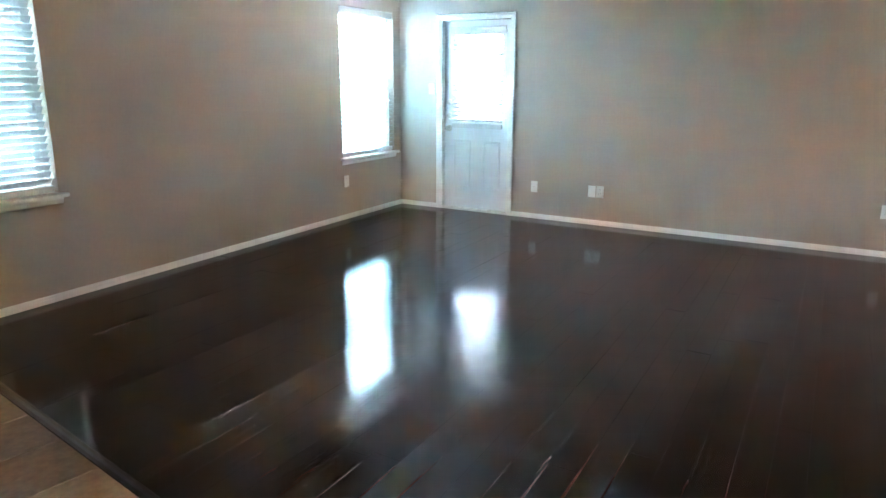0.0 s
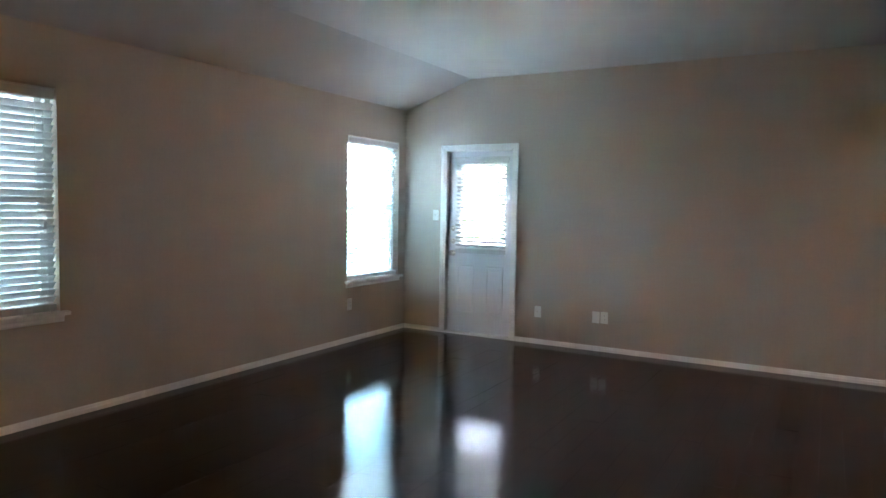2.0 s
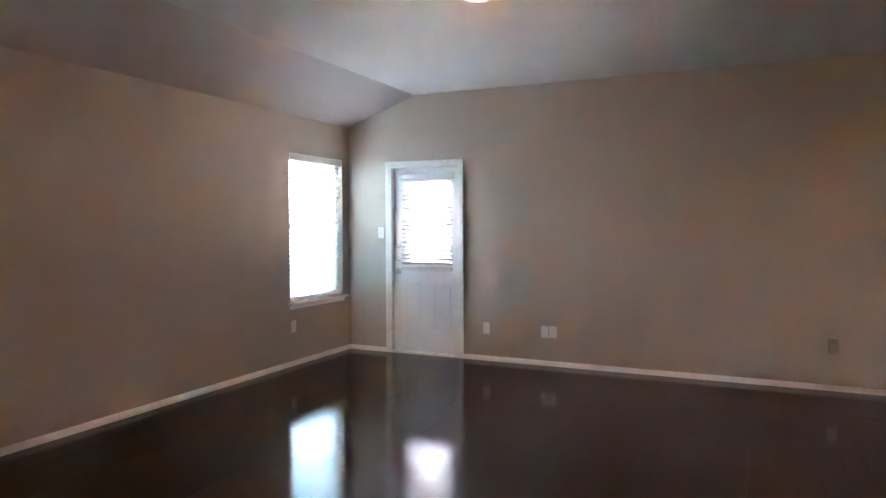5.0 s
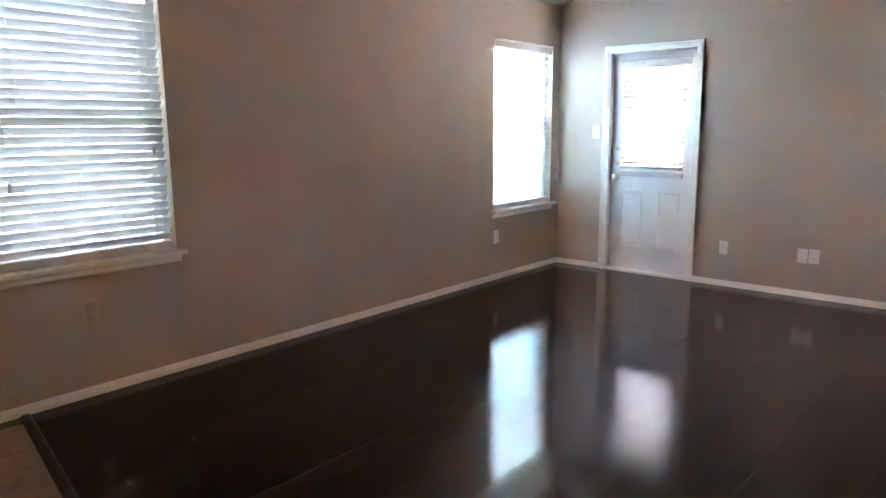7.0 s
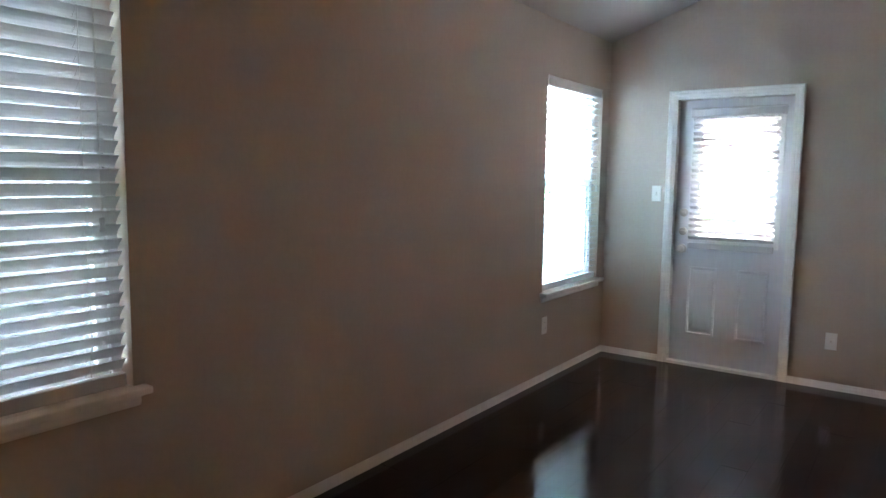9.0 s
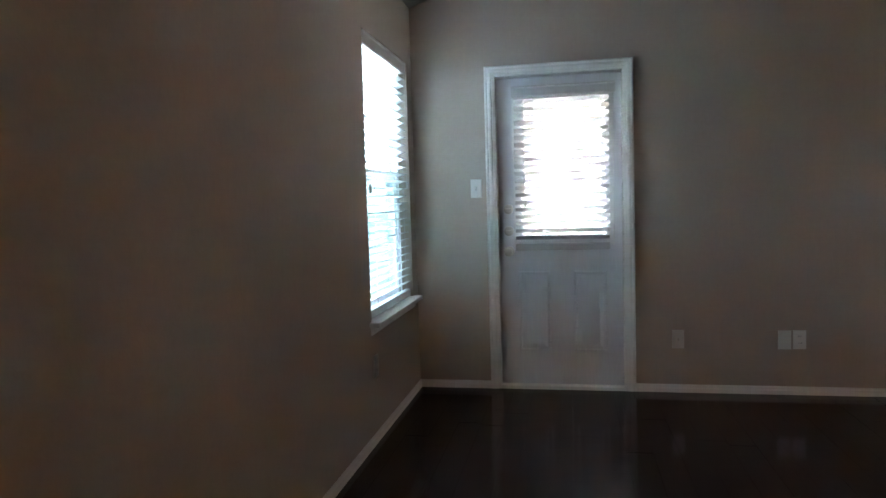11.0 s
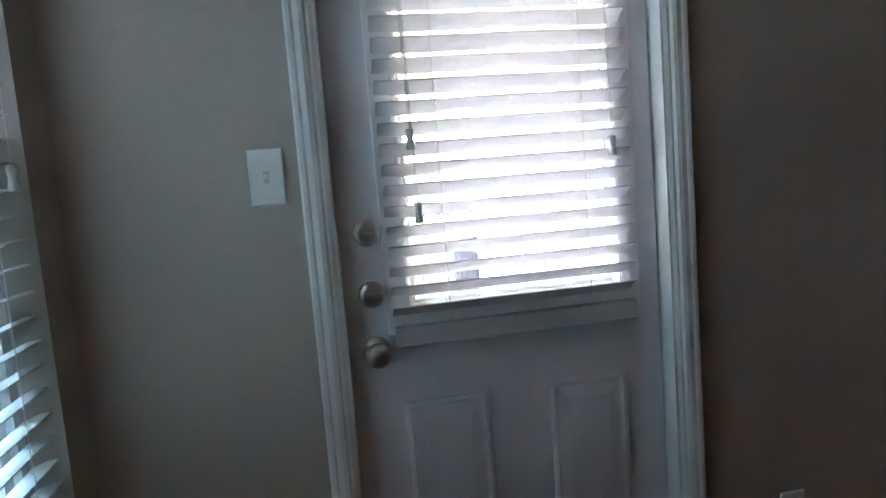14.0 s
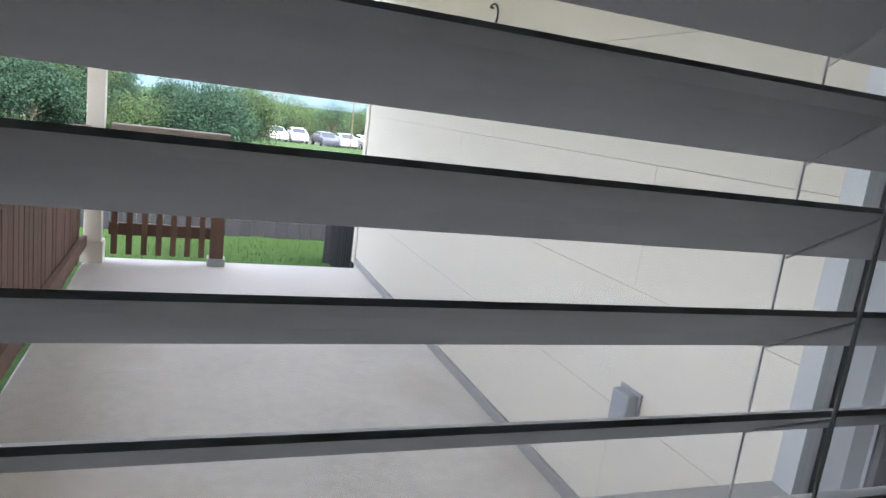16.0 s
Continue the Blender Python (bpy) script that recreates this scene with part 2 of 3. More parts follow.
setting("wall_east", boxes(((XR, YB, -0.3), (XR + T, HY0, H2)), ((XR, HY0, HZ), (XR + T, HY1, H2)), ((XR, HY1, -0.3), (XR + T, 0, H2))), M_WALL, "tan painted wall with a cased hall opening", "wall")
setting("wall_hall_north", boxes(((XR + T, HY1 + 0.25, -0.3), (HX, HY1 + 0.25 + T, H2))), M_WALL, "plain tan painted hall wall", "wall")
setting("wall_hall_south", boxes(((XR + T, HY0 - 0.25 - T, -0.3), (HX, HY0 - 0.25, H2))), M_WALL, "plain tan painted hall wall", "wall")
setting("wall_hall_east", boxes(((HX, HY0 - 0.25 - T, -0.3), (HX + T, HY1 + 0.25 + T, H2))), M_WALL, "plain tan painted wall at the hall end", "wall")
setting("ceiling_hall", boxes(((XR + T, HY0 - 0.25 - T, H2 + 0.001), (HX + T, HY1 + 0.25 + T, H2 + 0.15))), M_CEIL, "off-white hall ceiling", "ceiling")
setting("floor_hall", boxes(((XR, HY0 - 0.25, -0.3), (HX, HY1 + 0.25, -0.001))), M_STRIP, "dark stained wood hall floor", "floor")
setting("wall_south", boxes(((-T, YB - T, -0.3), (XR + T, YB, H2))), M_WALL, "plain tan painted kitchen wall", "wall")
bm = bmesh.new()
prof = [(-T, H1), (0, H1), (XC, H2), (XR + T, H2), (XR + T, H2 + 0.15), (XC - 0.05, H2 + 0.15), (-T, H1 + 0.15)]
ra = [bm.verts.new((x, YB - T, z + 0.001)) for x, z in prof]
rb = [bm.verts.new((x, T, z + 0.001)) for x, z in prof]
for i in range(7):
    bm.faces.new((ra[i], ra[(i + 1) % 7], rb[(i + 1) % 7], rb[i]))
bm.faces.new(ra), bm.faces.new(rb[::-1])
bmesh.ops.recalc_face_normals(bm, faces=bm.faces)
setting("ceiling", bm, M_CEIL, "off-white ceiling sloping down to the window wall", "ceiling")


# strip line between planks and tiles
STRIP_SLOPE = 0.16


def strip_y(x):
    return -4.955 - STRIP_SLOPE * x


floor = setting("floor", boxes(((0, YB, -0.3), (XR, 0, -0.012))), M_JOINT, "glossy dark wood plank floor", "floor")
bm = bmesh.new()
ring = [(0, YB), (XR, YB), (XR, strip_y(XR)), (0, strip_y(0))]
ga, gb = ([bm.verts.new((x, y, z)) for x, y in ring] for z in (-0.0116, -0.003))
bm.faces.new(gb)
for i in range(4):
    bm.faces.new((ga[i], ga[(i + 1) % 4], gb[(i + 1) % 4], gb[i]))
tile_floor = setting("tile_floor", bm, M_GROUT, "beige ceramic tile kitchen floor", "floor")

BASE = [(0, 0), (0.012, 0), (0.014, 0.024), (0.013, 0.029), (0.009, 0.034), (0.008, 0.044), (0.004, 0.051), (0, 0.053)]


def baseboard(a, b, name="baseboard"):
    bm = bmesh.new()
    sweep(bm, [(o + 0.001, c - 0.002) for o, c in BASE], a, b, (0, 0, 1))
    setting(name, bm, M_TRIM, "white moulded baseboard along the wall", "baseboard")


baseboard((0, YB, 0), (0, 0, 0))
baseboard((0.0, 0, 0), (0.484, 0, 0))
baseboard((1.4185, 0, 0), (XR, 0, 0))
baseboard((XR, 0, 0), (XR, HY1, 0))
baseboard((XR, HY0, 0), (XR, YB, 0))
# transition strip
bm = bmesh.new()
sweep(bm, [(-0.022, -0.006), (-0.022, 0.003), (-0.012, 0.009), (0.0, 0.011), (0.012, 0.009), (0.024, 0.005), (0.026, -0.006)], (0.016, strip_y(0), 0), (XR - 0.016, strip_y(XR), 0), (0, 0, 1))
setting("trim_transition", bm, M_STRIP, "dark wooden transition strip between planks and tile", "trim")


# ---- back door ----
CAS = [(0, 0), (0.008, 0), (0.011, 0.008), (0.011, 0.014), (0.016, 0.02), (0.018, 0.03), (0.016, 0.042), (0.019, 0.048), (0.019, 0.056), (0.014, 0.061), (0, 0.061)]
casing = thing("trim_door_casing", pose(0, 0, 0), "white moulded casing around the back door", "trim", kind="structure")
part("side_casing", sweep(bmesh.new(), CAS, (DX0, -0.001, 0), (DX0, -0.001, DH), (-1, 0, 0), 0, 1), M_TRIM, casing)
part("side_casing", sweep(bmesh.new(), CAS, (DX1, -0.001, DH), (DX1, -0.001, 0), (1, 0, 0), -1, 0), M_TRIM, casing)
part("head_casing", sweep(bmesh.new(), CAS, (DX0, -0.001, DH), (DX1, -0.001, DH), (0, 0, 1), -1, 1), M_TRIM, casing)
part("jamb", boxes(((DX0 - 0.006, -0.006, 0), (DX0 + 0.006, T, DH))), M_TRIM, casing)
part("jamb", boxes(((DX1 - 0.006, -0.006, 0), (DX1 + 0.006, T, DH))), M_TRIM, casing)
part("jamb", boxes(((DX0 + 0.006, -0.006, DH - 0.006), (DX1 - 0.006, T, DH + 0.006))), M_TRIM, casing)
part("door_stop", boxes(((DX0 + 0.006, 0.0945, 0.02), (DX0 + 0.02, T - 0.01, DH - 0.02), 0.002)), M_TRIM, casing)
part("door_stop", boxes(((DX1 - 0.02, 0.0945, 0.02), (DX1 - 0.006, T - 0.01, DH - 0.02), 0.002)), M_TRIM, casing)
part("door_stop", boxes(((DX0 + 0.0205, 0.0945, DH - 0.026), (DX1 - 0.0205, T - 0.01, DH - 0.006), 0.002)), M_TRIM, casing)
part("threshold", boxes(((DX0 + 0.006, -0.01, -0.008), (DX1 - 0.006, T + 0.04, 0.0225), 0.004)), M_TRIM, casing, "pale worn threshold")

D0, D1 = 0.556, 1.346     # slab edges
L0, L1, LZ0, LZ1 = 0.708, 1.243, 0.995, 1.885   # glass
YD = 0.05
door = thing("door_1", pose(0, 0, 0), "closed white half-glass back door with two raised panels", "door", kind="structure")
bm = boxes(((D0, YD, 0.022), (L0, YD + 0.044, 2.036)), ((L1, YD, 0.022), (D1, YD + 0.044, 2.036)), ((L0, YD, 0.022), (L1, YD + 0.044, LZ0)), ((L0, YD, LZ1), (L1, YD + 0.044, 2.036)))
part("slab", bm, M_DOOR, door)


def ring_loft(bm, x0, x1, z0, z1, y, steps, close):
    """Nested rectangles at (inset, proud) steps, joined; faces the room."""
    loops = []
    for ins, proud in steps:
        loops.append([bm.verts.new((x, y - proud, z)) for x, z in ((x0 + ins, z0 + ins), (x1 - ins, z0 + ins), (x1 - ins, z1 - ins), (x0 + ins, z1 - ins))])
    for a, b in zip(loops, loops[1:]):
        for i in range(4):
            bm.faces.new((a[i], a[(i + 1) % 4], b[(i + 1) % 4], b[i]))
    if close:
        bm.faces.new(loops[-1])
    bmesh.ops.recalc_face_normals(bm, faces=bm.faces)
    return bm


PANEL = [(0, 0.0), (0.004, 0.006), (0.012, 0.007), (0.017, 0.002), (0.02, 0.001), (0.024, 0.001), (0.05, 0.006)]
for x0, x1 in ((0.676, 0.884), (1.038, 1.246)):
    part("raised_panel", ring_loft(bmesh.new(), x0, x1, 0.243, 0.775, YD, PANEL, True), M_DOOR, door)
bm = ring_loft(bmesh.new(), L0 - 0.055, L1 + 0.055, LZ0 - 0.055, LZ1 + 0.055, YD, [(0, 0.0), (0.003, 0.003), (0.03, 0.0035), (0.05, 0.002), (0.062, -0.008), (0.066, -0.02)], False)
part("glass_frame", bm, M_VINYL, door)
bm = ring_loft(bmesh.new(), L0 - 0.055, L1 + 0.055, LZ0 - 0.055, LZ1 + 0.055, YD + 0.024, [(0.066, 0.0), (0.074, -0.004), (0.078, -0.016), (0.05, -0.024), (0.0, -0.024)], False)
part("glass_frame", bm, M_VINYL, door)
pane = part("glass_pane", boxes(((L0 + 0.008, YD + 0.022, LZ0 + 0.008), (L1 - 0.008, YD + 0.026, LZ1 - 0.008))), M_GLASS, door)
pane.visible_shadow = False
FRONT = Matrix.Rotation(radians(90), 4, "X")  # lathe's z runs towards the room
knob = part("door_knob", lathe(bmesh.new(), [(0.0, 0.0), (0.034, 0.0), (0.034, 0.004), (0.03, 0.008), (0.013, 0.011), (0.011, 0.026), (0.016, 0.032), (0.027, 0.04), (0.0295, 0.052), (0.026, 0.062), (0.016, 0.068), (0.0, 0.069)], Matrix.Translation((0.619, YD, 0.908)) @ FRONT, 28), M_NICKEL, door, "satin nickel round knob", True)
for z in (1.187, 1.043):
    rose = part("deadbolt", lathe(bmesh.new(), [(0.0, 0.0), (0.032, 0.0), (0.032, 0.007), (0.028, 0.014), (0.018, 0.017), (0.0, 0.0175)], Matrix.Translation((0.62, YD, z)) @ FRONT, 28), M_NICKEL, door, "satin nickel deadbolt rose", True)
    part("thumb_turn", boxes(((0.597, YD - 0.032, z - 0.0075), (0.643, YD - 0.015, z + 0.0075), 0.005)), M_NICKEL, rose)



# ---- windows ----
def slat_mesh(w, depth, tilt):
    """A curved slat with cut-off corners, its room edge up at y = 0."""
    bm = bmesh.new()
    n, th = 5, 0.0028
    c, s = math.cos(radians(tilt)), math.sin(radians(tilt))
    rows = []
    for side in (0, 1):
        for i in range(n):
            u = i / (n - 1)
            y, z = depth * u, 0.0035 * (1 - (2 * u - 1) ** 2) - side * th
            rows.append([bm.verts.new((x, y * c + z * s, -y * s + z * c)) for x in (0, w)])
    for i in range(n - 1):
        bm.faces.new((rows[i][0], rows[i][1], rows[i + 1][1], rows[i + 1][0]))
        bm.faces.new((rows[n + i][0], rows[n + i + 1][0], rows[n + i + 1][1], rows[n + i][1]))
    for i in (0, n - 1):
        bm.faces.new((rows[i][0], rows[n + i][0], rows[n + i][1], rows[i][1]))
    for e in (0, 1):
        bm.faces.new([rows[i][e] for i in range(n)] + [rows[n + i][e] for i in reversed(range(n))])
    bmesh.ops.recalc_face_normals(bm, faces=bm.faces)
    return mesh_of("slat", bm, M_SLAT)


def tassel(bm, x, y, z):
    lathe(bm, [(0.0, 0.024), (0.0085, 0.023), (0.0095, 0.014), (0.0075, 0.001), (0.0088, -0.01), (0.0102, -0.018), (0.0095, -0.023), (0.005, -0.024), (0.004, -0.018), (0.0, -0.018)], Matrix.Translation((x, y, z)), 12)
    return bm


def blind(m, w, z_rail, z_top, count, pitch, tilt, tassels, label, cords, valance_out, val_h=0.07):
    """Local frame: x along the width, y towards the glass with the slats' room edge at 0, z up."""
    b = thing("window_blind", m, label, "blind", "white horizontal blinds")
    part("head_rail", boxes(((0.004, 0.0, z_top), (w - 0.004, 0.036, z_top + val_h - 0.012), 0.002)), M_SLAT, b)
    part("valance", sweep(bmesh.new(), [(0, 0), (0.004, 0.004), (0.008, 0.01), (0.008, val_h - 0.014), (0.012, val_h - 0.008), (0.012, val_h), (0, val_h)], (-0.01 if valance_out else 0.0, -0.002, z_top - 0.004), (w + 0.04 if valance_out else w, -0.002, z_top - 0.004), (0, 0, 1)), M_SLAT, b, "white moulded valance")
    sl = slat_mesh(w, 0.05, tilt)
    for i in range(count):
        o = part("slat", sl, M_SLAT, b)
        o.location = (random.uniform(-0.0012, 0.0012), 0, z_rail + pitch * (i + 1) + random.uniform(-0.0006, 0.0006))
        o.rotation_euler = (radians(random.uniform(-0.5, 0.5)), radians(random.uniform(-0.12, 0.12)), 0)
    part("bottom_rail", boxes(((0, 0.0, z_rail - 0.05), (w, 0.034, z_rail - 0.004), 0.004)), M_SLAT, b)
    dz = 0.05 * math.sin(radians(tilt))
    dy = 0.05 * math.cos(radians(tilt))
    for cx in cords:
        bm = bmesh.new()
        rod(bm, (cx, -0.0025, z_rail - 0.004), (cx + 0.002, -0.0025, z_top), 0.0011, 5)
        part("ladder_cord", bm, M_CORD, b)
        bm = bmesh.new()
        rod(bm, (cx, dy + 0.002, z_rail - 0.004), (cx - 0.002, dy + 0.002, z_top), 0.0009, 5)
        for i in range(count):
            z = z_rail + pitch * (i + 1)
            rod(bm, (cx, -0.002, z - 0.004), (cx, dy + 0.001, z - dz - 0.004), 0.0007, 4)
        part("ladder_cord", bm, M_CORD, b)
    for tx, tz in tassels:
        bm = bmesh.new()
        rod(bm, (tx - 0.002, -0.012, z_top), (tx, -0.012, tz + 0.024), 0.0009, 5)
        rod(bm, (tx - 0.007, -0.013, z_top), (tx, -0.012, tz + 0.024), 0.0009, 5)
        cord = part("lift_cord", bm, M_CORD, b)
        part("tassel", tassel(bmesh.new(), tx, -0.012, tz), M_TASSEL, cord, "small grey plastic tassel", True)
    return b


def window(name, y0, y1, z0, z1, label, screened):
    """A single-hung vinyl window in the west wall. Local x runs north, local y outwards."""
    w, h = y1 - y0, z1 - z0
    win = thing(name, pose(0, y0, z0, 0, 0, 90), label, "window", kind="structure")
    ft = 0.035
    fr = part("window_frame", boxes(((0, 0.07, 0), (ft, T + 0.015, h)), ((w - ft, 0.07, 0), (w, T + 0.015, h)), ((ft, 0.07, 0), (w - ft, T + 0.015, ft)), ((ft, 0.07, h - ft), (w - ft, T + 0.015, h))), M_VINYL, win)
    mid = 0.755 - (z0 - 0.655) * 0.5
    for lo, hi, y in ((ft, mid + 0.02, 0.085), (mid - 0.02, h - ft, 0.112)):
        s = 0.038
        sash = part("sash", boxes(((ft, y, lo), (ft + s, y + 0.026, hi)), ((w - ft - s, y, lo), (w - ft, y + 0.026, hi)), ((ft + s, y, lo), (w - ft - s, y + 0.026, lo + s)), ((ft + s, y, hi - s), (w - ft - s, y + 0.026, hi))), M_VINYL, win)
        p = part("glass_pane", boxes(((ft + s - 0.004, y + 0.011, lo + s - 0.004), (w - ft - s + 0.004, y + 0.015, hi - s + 0.004))), M_LOWE, sash)
        p.visible_shadow = False
    part("sash_lock", boxes(((w / 2 - 0.03, 0.062, mid + 0.02), (w / 2 + 0.03, 0.085, mid + 0.034), 0.004)), M_VINYL, win)
    part("window_sill", boxes(((-0.042, -0.055, -0.022), (w + 0.042, 0.0, 0.004), 0.006), ((0.001, -0.002, -0.022), (w - 0.001, 0.07, 0.004))), M_TRIM, win)
    part("apron", sweep(bmesh.new(), [(0.0, 0), (0.006, 0.0), (0.012, 0.01), (0.012, 0.03), (0.018, 0.038), (0.018, 0.045), (0.0, 0.045)], (-0.02, -0.001, -0.067), (w + 0.02, -0.001, -0.067), (0, 0, 1)), M_TRIM, win)
    if not screened:
        return win
    screen = part("insect_screen", boxes(((ft + 0.012, T + 0.004, ft + 0.012), (w - ft - 0.012, T + 0.0045, mid))), M_SCREEN, win, "fine dark insect screen")
    screen.visible_shadow = False
    part("screen_frame", boxes(((ft, T, ft), (ft + 0.012, T + 0.01, mid + 0.012)), ((w - ft - 0.012, T, ft), (w - ft, T + 0.01, mid + 0.012)), ((ft + 0.012, T, ft), (w - ft - 0.012, T + 0.01, ft + 0.012)), ((ft + 0.012, T, mid), (w - ft - 0.012, T + 0.01, mid + 0.012))), M_VINYL, win)
    return win


window("window_1", *W1, "white vinyl window with a closed-tilt blind and wooden sill", False)
window("window_2", *W2, "white vinyl window with open blind and wooden sill by the corner", True)
TILT1, TILT2, TILTD = 50, 15, 34
w = W1[1] - W1[0] - 0.03
blind(pose(-0.012, W1[0] + 0.015, 0, 0, 0, 90), w, 0.768, 2.068, 28, 0.0455, TILT1, ((0.07, 1.42), (0.085, 1.12), (w - 0.07, 1.27)), "white horizontal blind lowered and tilted over the window", (0.15, w - 0.12), False)
w = W2[1] - W2[0] - 0.03
blind(pose(-0.012, W2[0] + 0.015, 0, 0, 0, 90), w, 0.696, 2.068, 29, 0.0462, TILT2, ((0.06, 1.33), (w - 0.05, 1.36)), "white horizontal blind lowered with slats open", (0.15, w - 0.12), False)
blind(pose(0.666, 0.01, 0), 0.602, 0.966, 1.91, 20, 0.0465, TILTD, ((0.067, 1.389), (0.073, 1.225), (0.55, 1.342)), "white horizontal blind mounted on the door glass", (0.131, 0.482), True)


# ---- wall plates ----
def plate(m, w, h, kind):
    names = {"outlet": ("wall_outlet", "white plastic duplex outlet on the tan wall", "outlet"), "switch": ("light_switch", "white plastic toggle light switch beside the door", "light switch"),
             "jack": ("cable_jack", "white plastic wall plate with a cable jack", "wall plate"), "blank": ("wall_plate", "plain white plastic wall plate", "wall plate")}
    name, label, cat = names[kind]
    t = thing(name, m, label, cat, "wall plates")
    part("cover", ring_loft(bmesh.new(), -w / 2, w / 2, -h / 2, h / 2, 0, [(0, 0.0), (0.0005, 0.003), (0.003, 0.0058), (0.006, 0.006)], True), M_PLATE, t)
    if kind == "outlet":
        for z in (0.02, -0.02):
            s = part("socket", boxes(((-0.017, -0.009, z - 0.014), (0.017, -0.0055, z + 0.014), 0.0015)), M_PLATE, t)
            part("slot", boxes(((-0.008, -0.0095, z - 0.003), (-0.006, -0.0085, z + 0.006)), ((0.006, -0.0095, z - 0.003), (0.008, -0.0085, z + 0.006))), M_SLOT, s)
    if kind == "switch":
        bm = boxes(((-0.004, -0.018, -0.002), (0.004, -0.005, 0.008), 0.0015))
        part("toggle", bm, M_PLATE, t)
        part("toggle_slot", boxes(((-0.006, -0.0065, -0.013), (0.006, -0.0058, 0.013))), M_VENT, t)
    if kind == "jack":
        part("jack", rod(bmesh.new(), (0, -0.005, 0), (0, -0.016, 0), 0.006, 12), M_NICKEL, t)
    if kind != "blank":
        for z in ((h / 2 - 0.018), -(h / 2 - 0.018)):
            part("screw", rod(bmesh.new(), (0, -0.0055, z), (0, -0.0072, z), 0.0035, 10), M_PLATE, t)
    return t


plate(pose(1.677, 0, 0.34), 0.072, 0.118, "jack")
plate(pose(2.303, 0, 0.341), 0.076, 0.118, "blank")
plate(pose(2.388, 0, 0.343), 0.076, 0.118, "outlet")
plate(pose(4.83, 0, 0.385), 0.076, 0.118, "outlet")
plate(pose(0.415, 0, 1.33), 0.074, 0.122, "switch")
plate(pose(0, -4.59, 0.445, 0, 0, 90), 0.074, 0.125, "outlet")
plate(pose(0, -1.045, 0.397, 0, 0, 90), 0.074, 0.12, "outlet")


# ---- ceiling things ----
def ceiling_light(x, y, opal):
    c = thing("ceiling_light", pose(x, y, H2), "lit flush ceiling light with opal glass dome", "ceiling light")
    part("rim", lathe(bmesh.new(), [(0.0, 0.0), (0.112, 0.0), (0.112, -0.03), (0.104, -0.034), (0.0, -0.034)], None, 36), M_BRASS, c, "brushed brass rim", True)
    prof = [(0.1, -0.034), (0.12, -0.048), (0.129, -0.068), (0.124, -0.09), (0.104, -0.114), (0.07, -0.132), (0.034, -0.141), (0.0, -0.143)]
    part("shade", lathe(bmesh.new(), prof, None, 36), opal, c, "glowing opal glass dome", True)


ceiling_light(2.79, -3.05, M_DOME)
# unseen kitchen light, added to warm and brighten the tile end of the room
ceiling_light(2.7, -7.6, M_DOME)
ceiling_light(6.3, -1.9, M_HALL_DOME)
vent = thing("ceiling_vent", pose(4.86, -2.88, H2), "painted metal ceiling air vent with curved slats", "vent")
part("frame", boxes(((0, 0, -0.012), (0.40, 0.028, 0.0), 0.003), ((0, 0.272, -0.012), (0.40, 0.30, 0.0), 0.003), ((0, 0.0285, -0.012), (0.028, 0.2715, 0.0), 0.003), ((0.372, 0.0285, -0.012), (0.40, 0.2715, 0.0), 0.003)), M_VENT, vent)
part("backing", boxes(((0.02, 0.02, -0.0035), (0.38, 0.28, -0.0005))), M_DARK, vent)
part("divider", boxes(((0.0285, 0.144, -0.012), (0.3715, 0.156, -0.002))), M_VENT, vent)
louvre = mesh_of("slat", boxes(((-0.001, 0.0, -0.013), (0.001, 0.11, 0.0))), M_VENT)
for j in range(2):
    for i in range(16):
        o = part("slat", louvre, M_VENT, vent)
        o.location, o.rotation_euler = (0.045 + i * 0.0205, 0.031 + j * 0.128, -0.003), (0, radians(35 if j else -35), 0)

# ---- outside: ground, patio ----
ZP = -0.116


def ground_z(y):
    return -0.5 - 2.6 * max(0, min(1, (y - 12) / 58)) - 5.0 * max(0, min(1, (y - 76) / 44))


bm = bmesh.new()
ys = [-400, -60, -10, 0, 4, 8, 12, 18, 24, 30, 38, 46, 58, 70, 76, 84, 94, 108, 120, 200, 400, 1600]
xs = [-1600, -200, -60, -20, -6, 0, 6, 20, 60, 200, 1600]
gv = [[bm.verts.new((x, y, ground_z(y) - (0.15 if -10 <= y <= 0 and x in (0,) else 0))) for x in xs] for y in ys]
for a, b in zip(gv, gv[1:]):
    for i in range(len(xs) - 1):
        bm.faces.new((a[i], a[i + 1], b[i + 1], b[i]))
setting("ground", bm, M_GRASS, "green lawn falling away beyond the yard", "ground")
setting("patio", boxes(((0.19, T, -0.55), (2.255, 5.26, ZP), 0.012)), M_CONC, "pale concrete patio slab outside the door", "patio")

setting("driveway", boxes(((-4.6, -2.0, -0.75), (-1.5, 7.6, -0.485), 0.01)), M_CONC, "pale concrete drive beside the house", "driveway")

# house wing beside the patio
wing = thing("house_wing", pose(2.255, 0, ZP), "cream lap-sided house wing beside the patio", "house", kind="structure")
part("core", boxes(((0.008, T, -0.3), (3.1, 5.5, 3.2))), M_SIDING, wing)
ph = 0.405
for r in range(8):
    z0 = r * ph + 0.052
    cuts = [0.36, 2.9 if r % 2 else 1.6, 4.1 if r % 2 else 3.3, 5.42]
    for a, b in zip(cuts, cuts[1:]):
        part("siding_panel", boxes(((-0.004, a + 0.0006, z0 + 0.0006), (0.012, b - 0.0006, z0 + ph - 0.0008), 0.0006)), M_SIDING, wing)
part("corner_trim", boxes(((-0.016, 5.42, 0.0), (0.02, 5.52, 3.2), 0.003)), M_SIDING, wing)
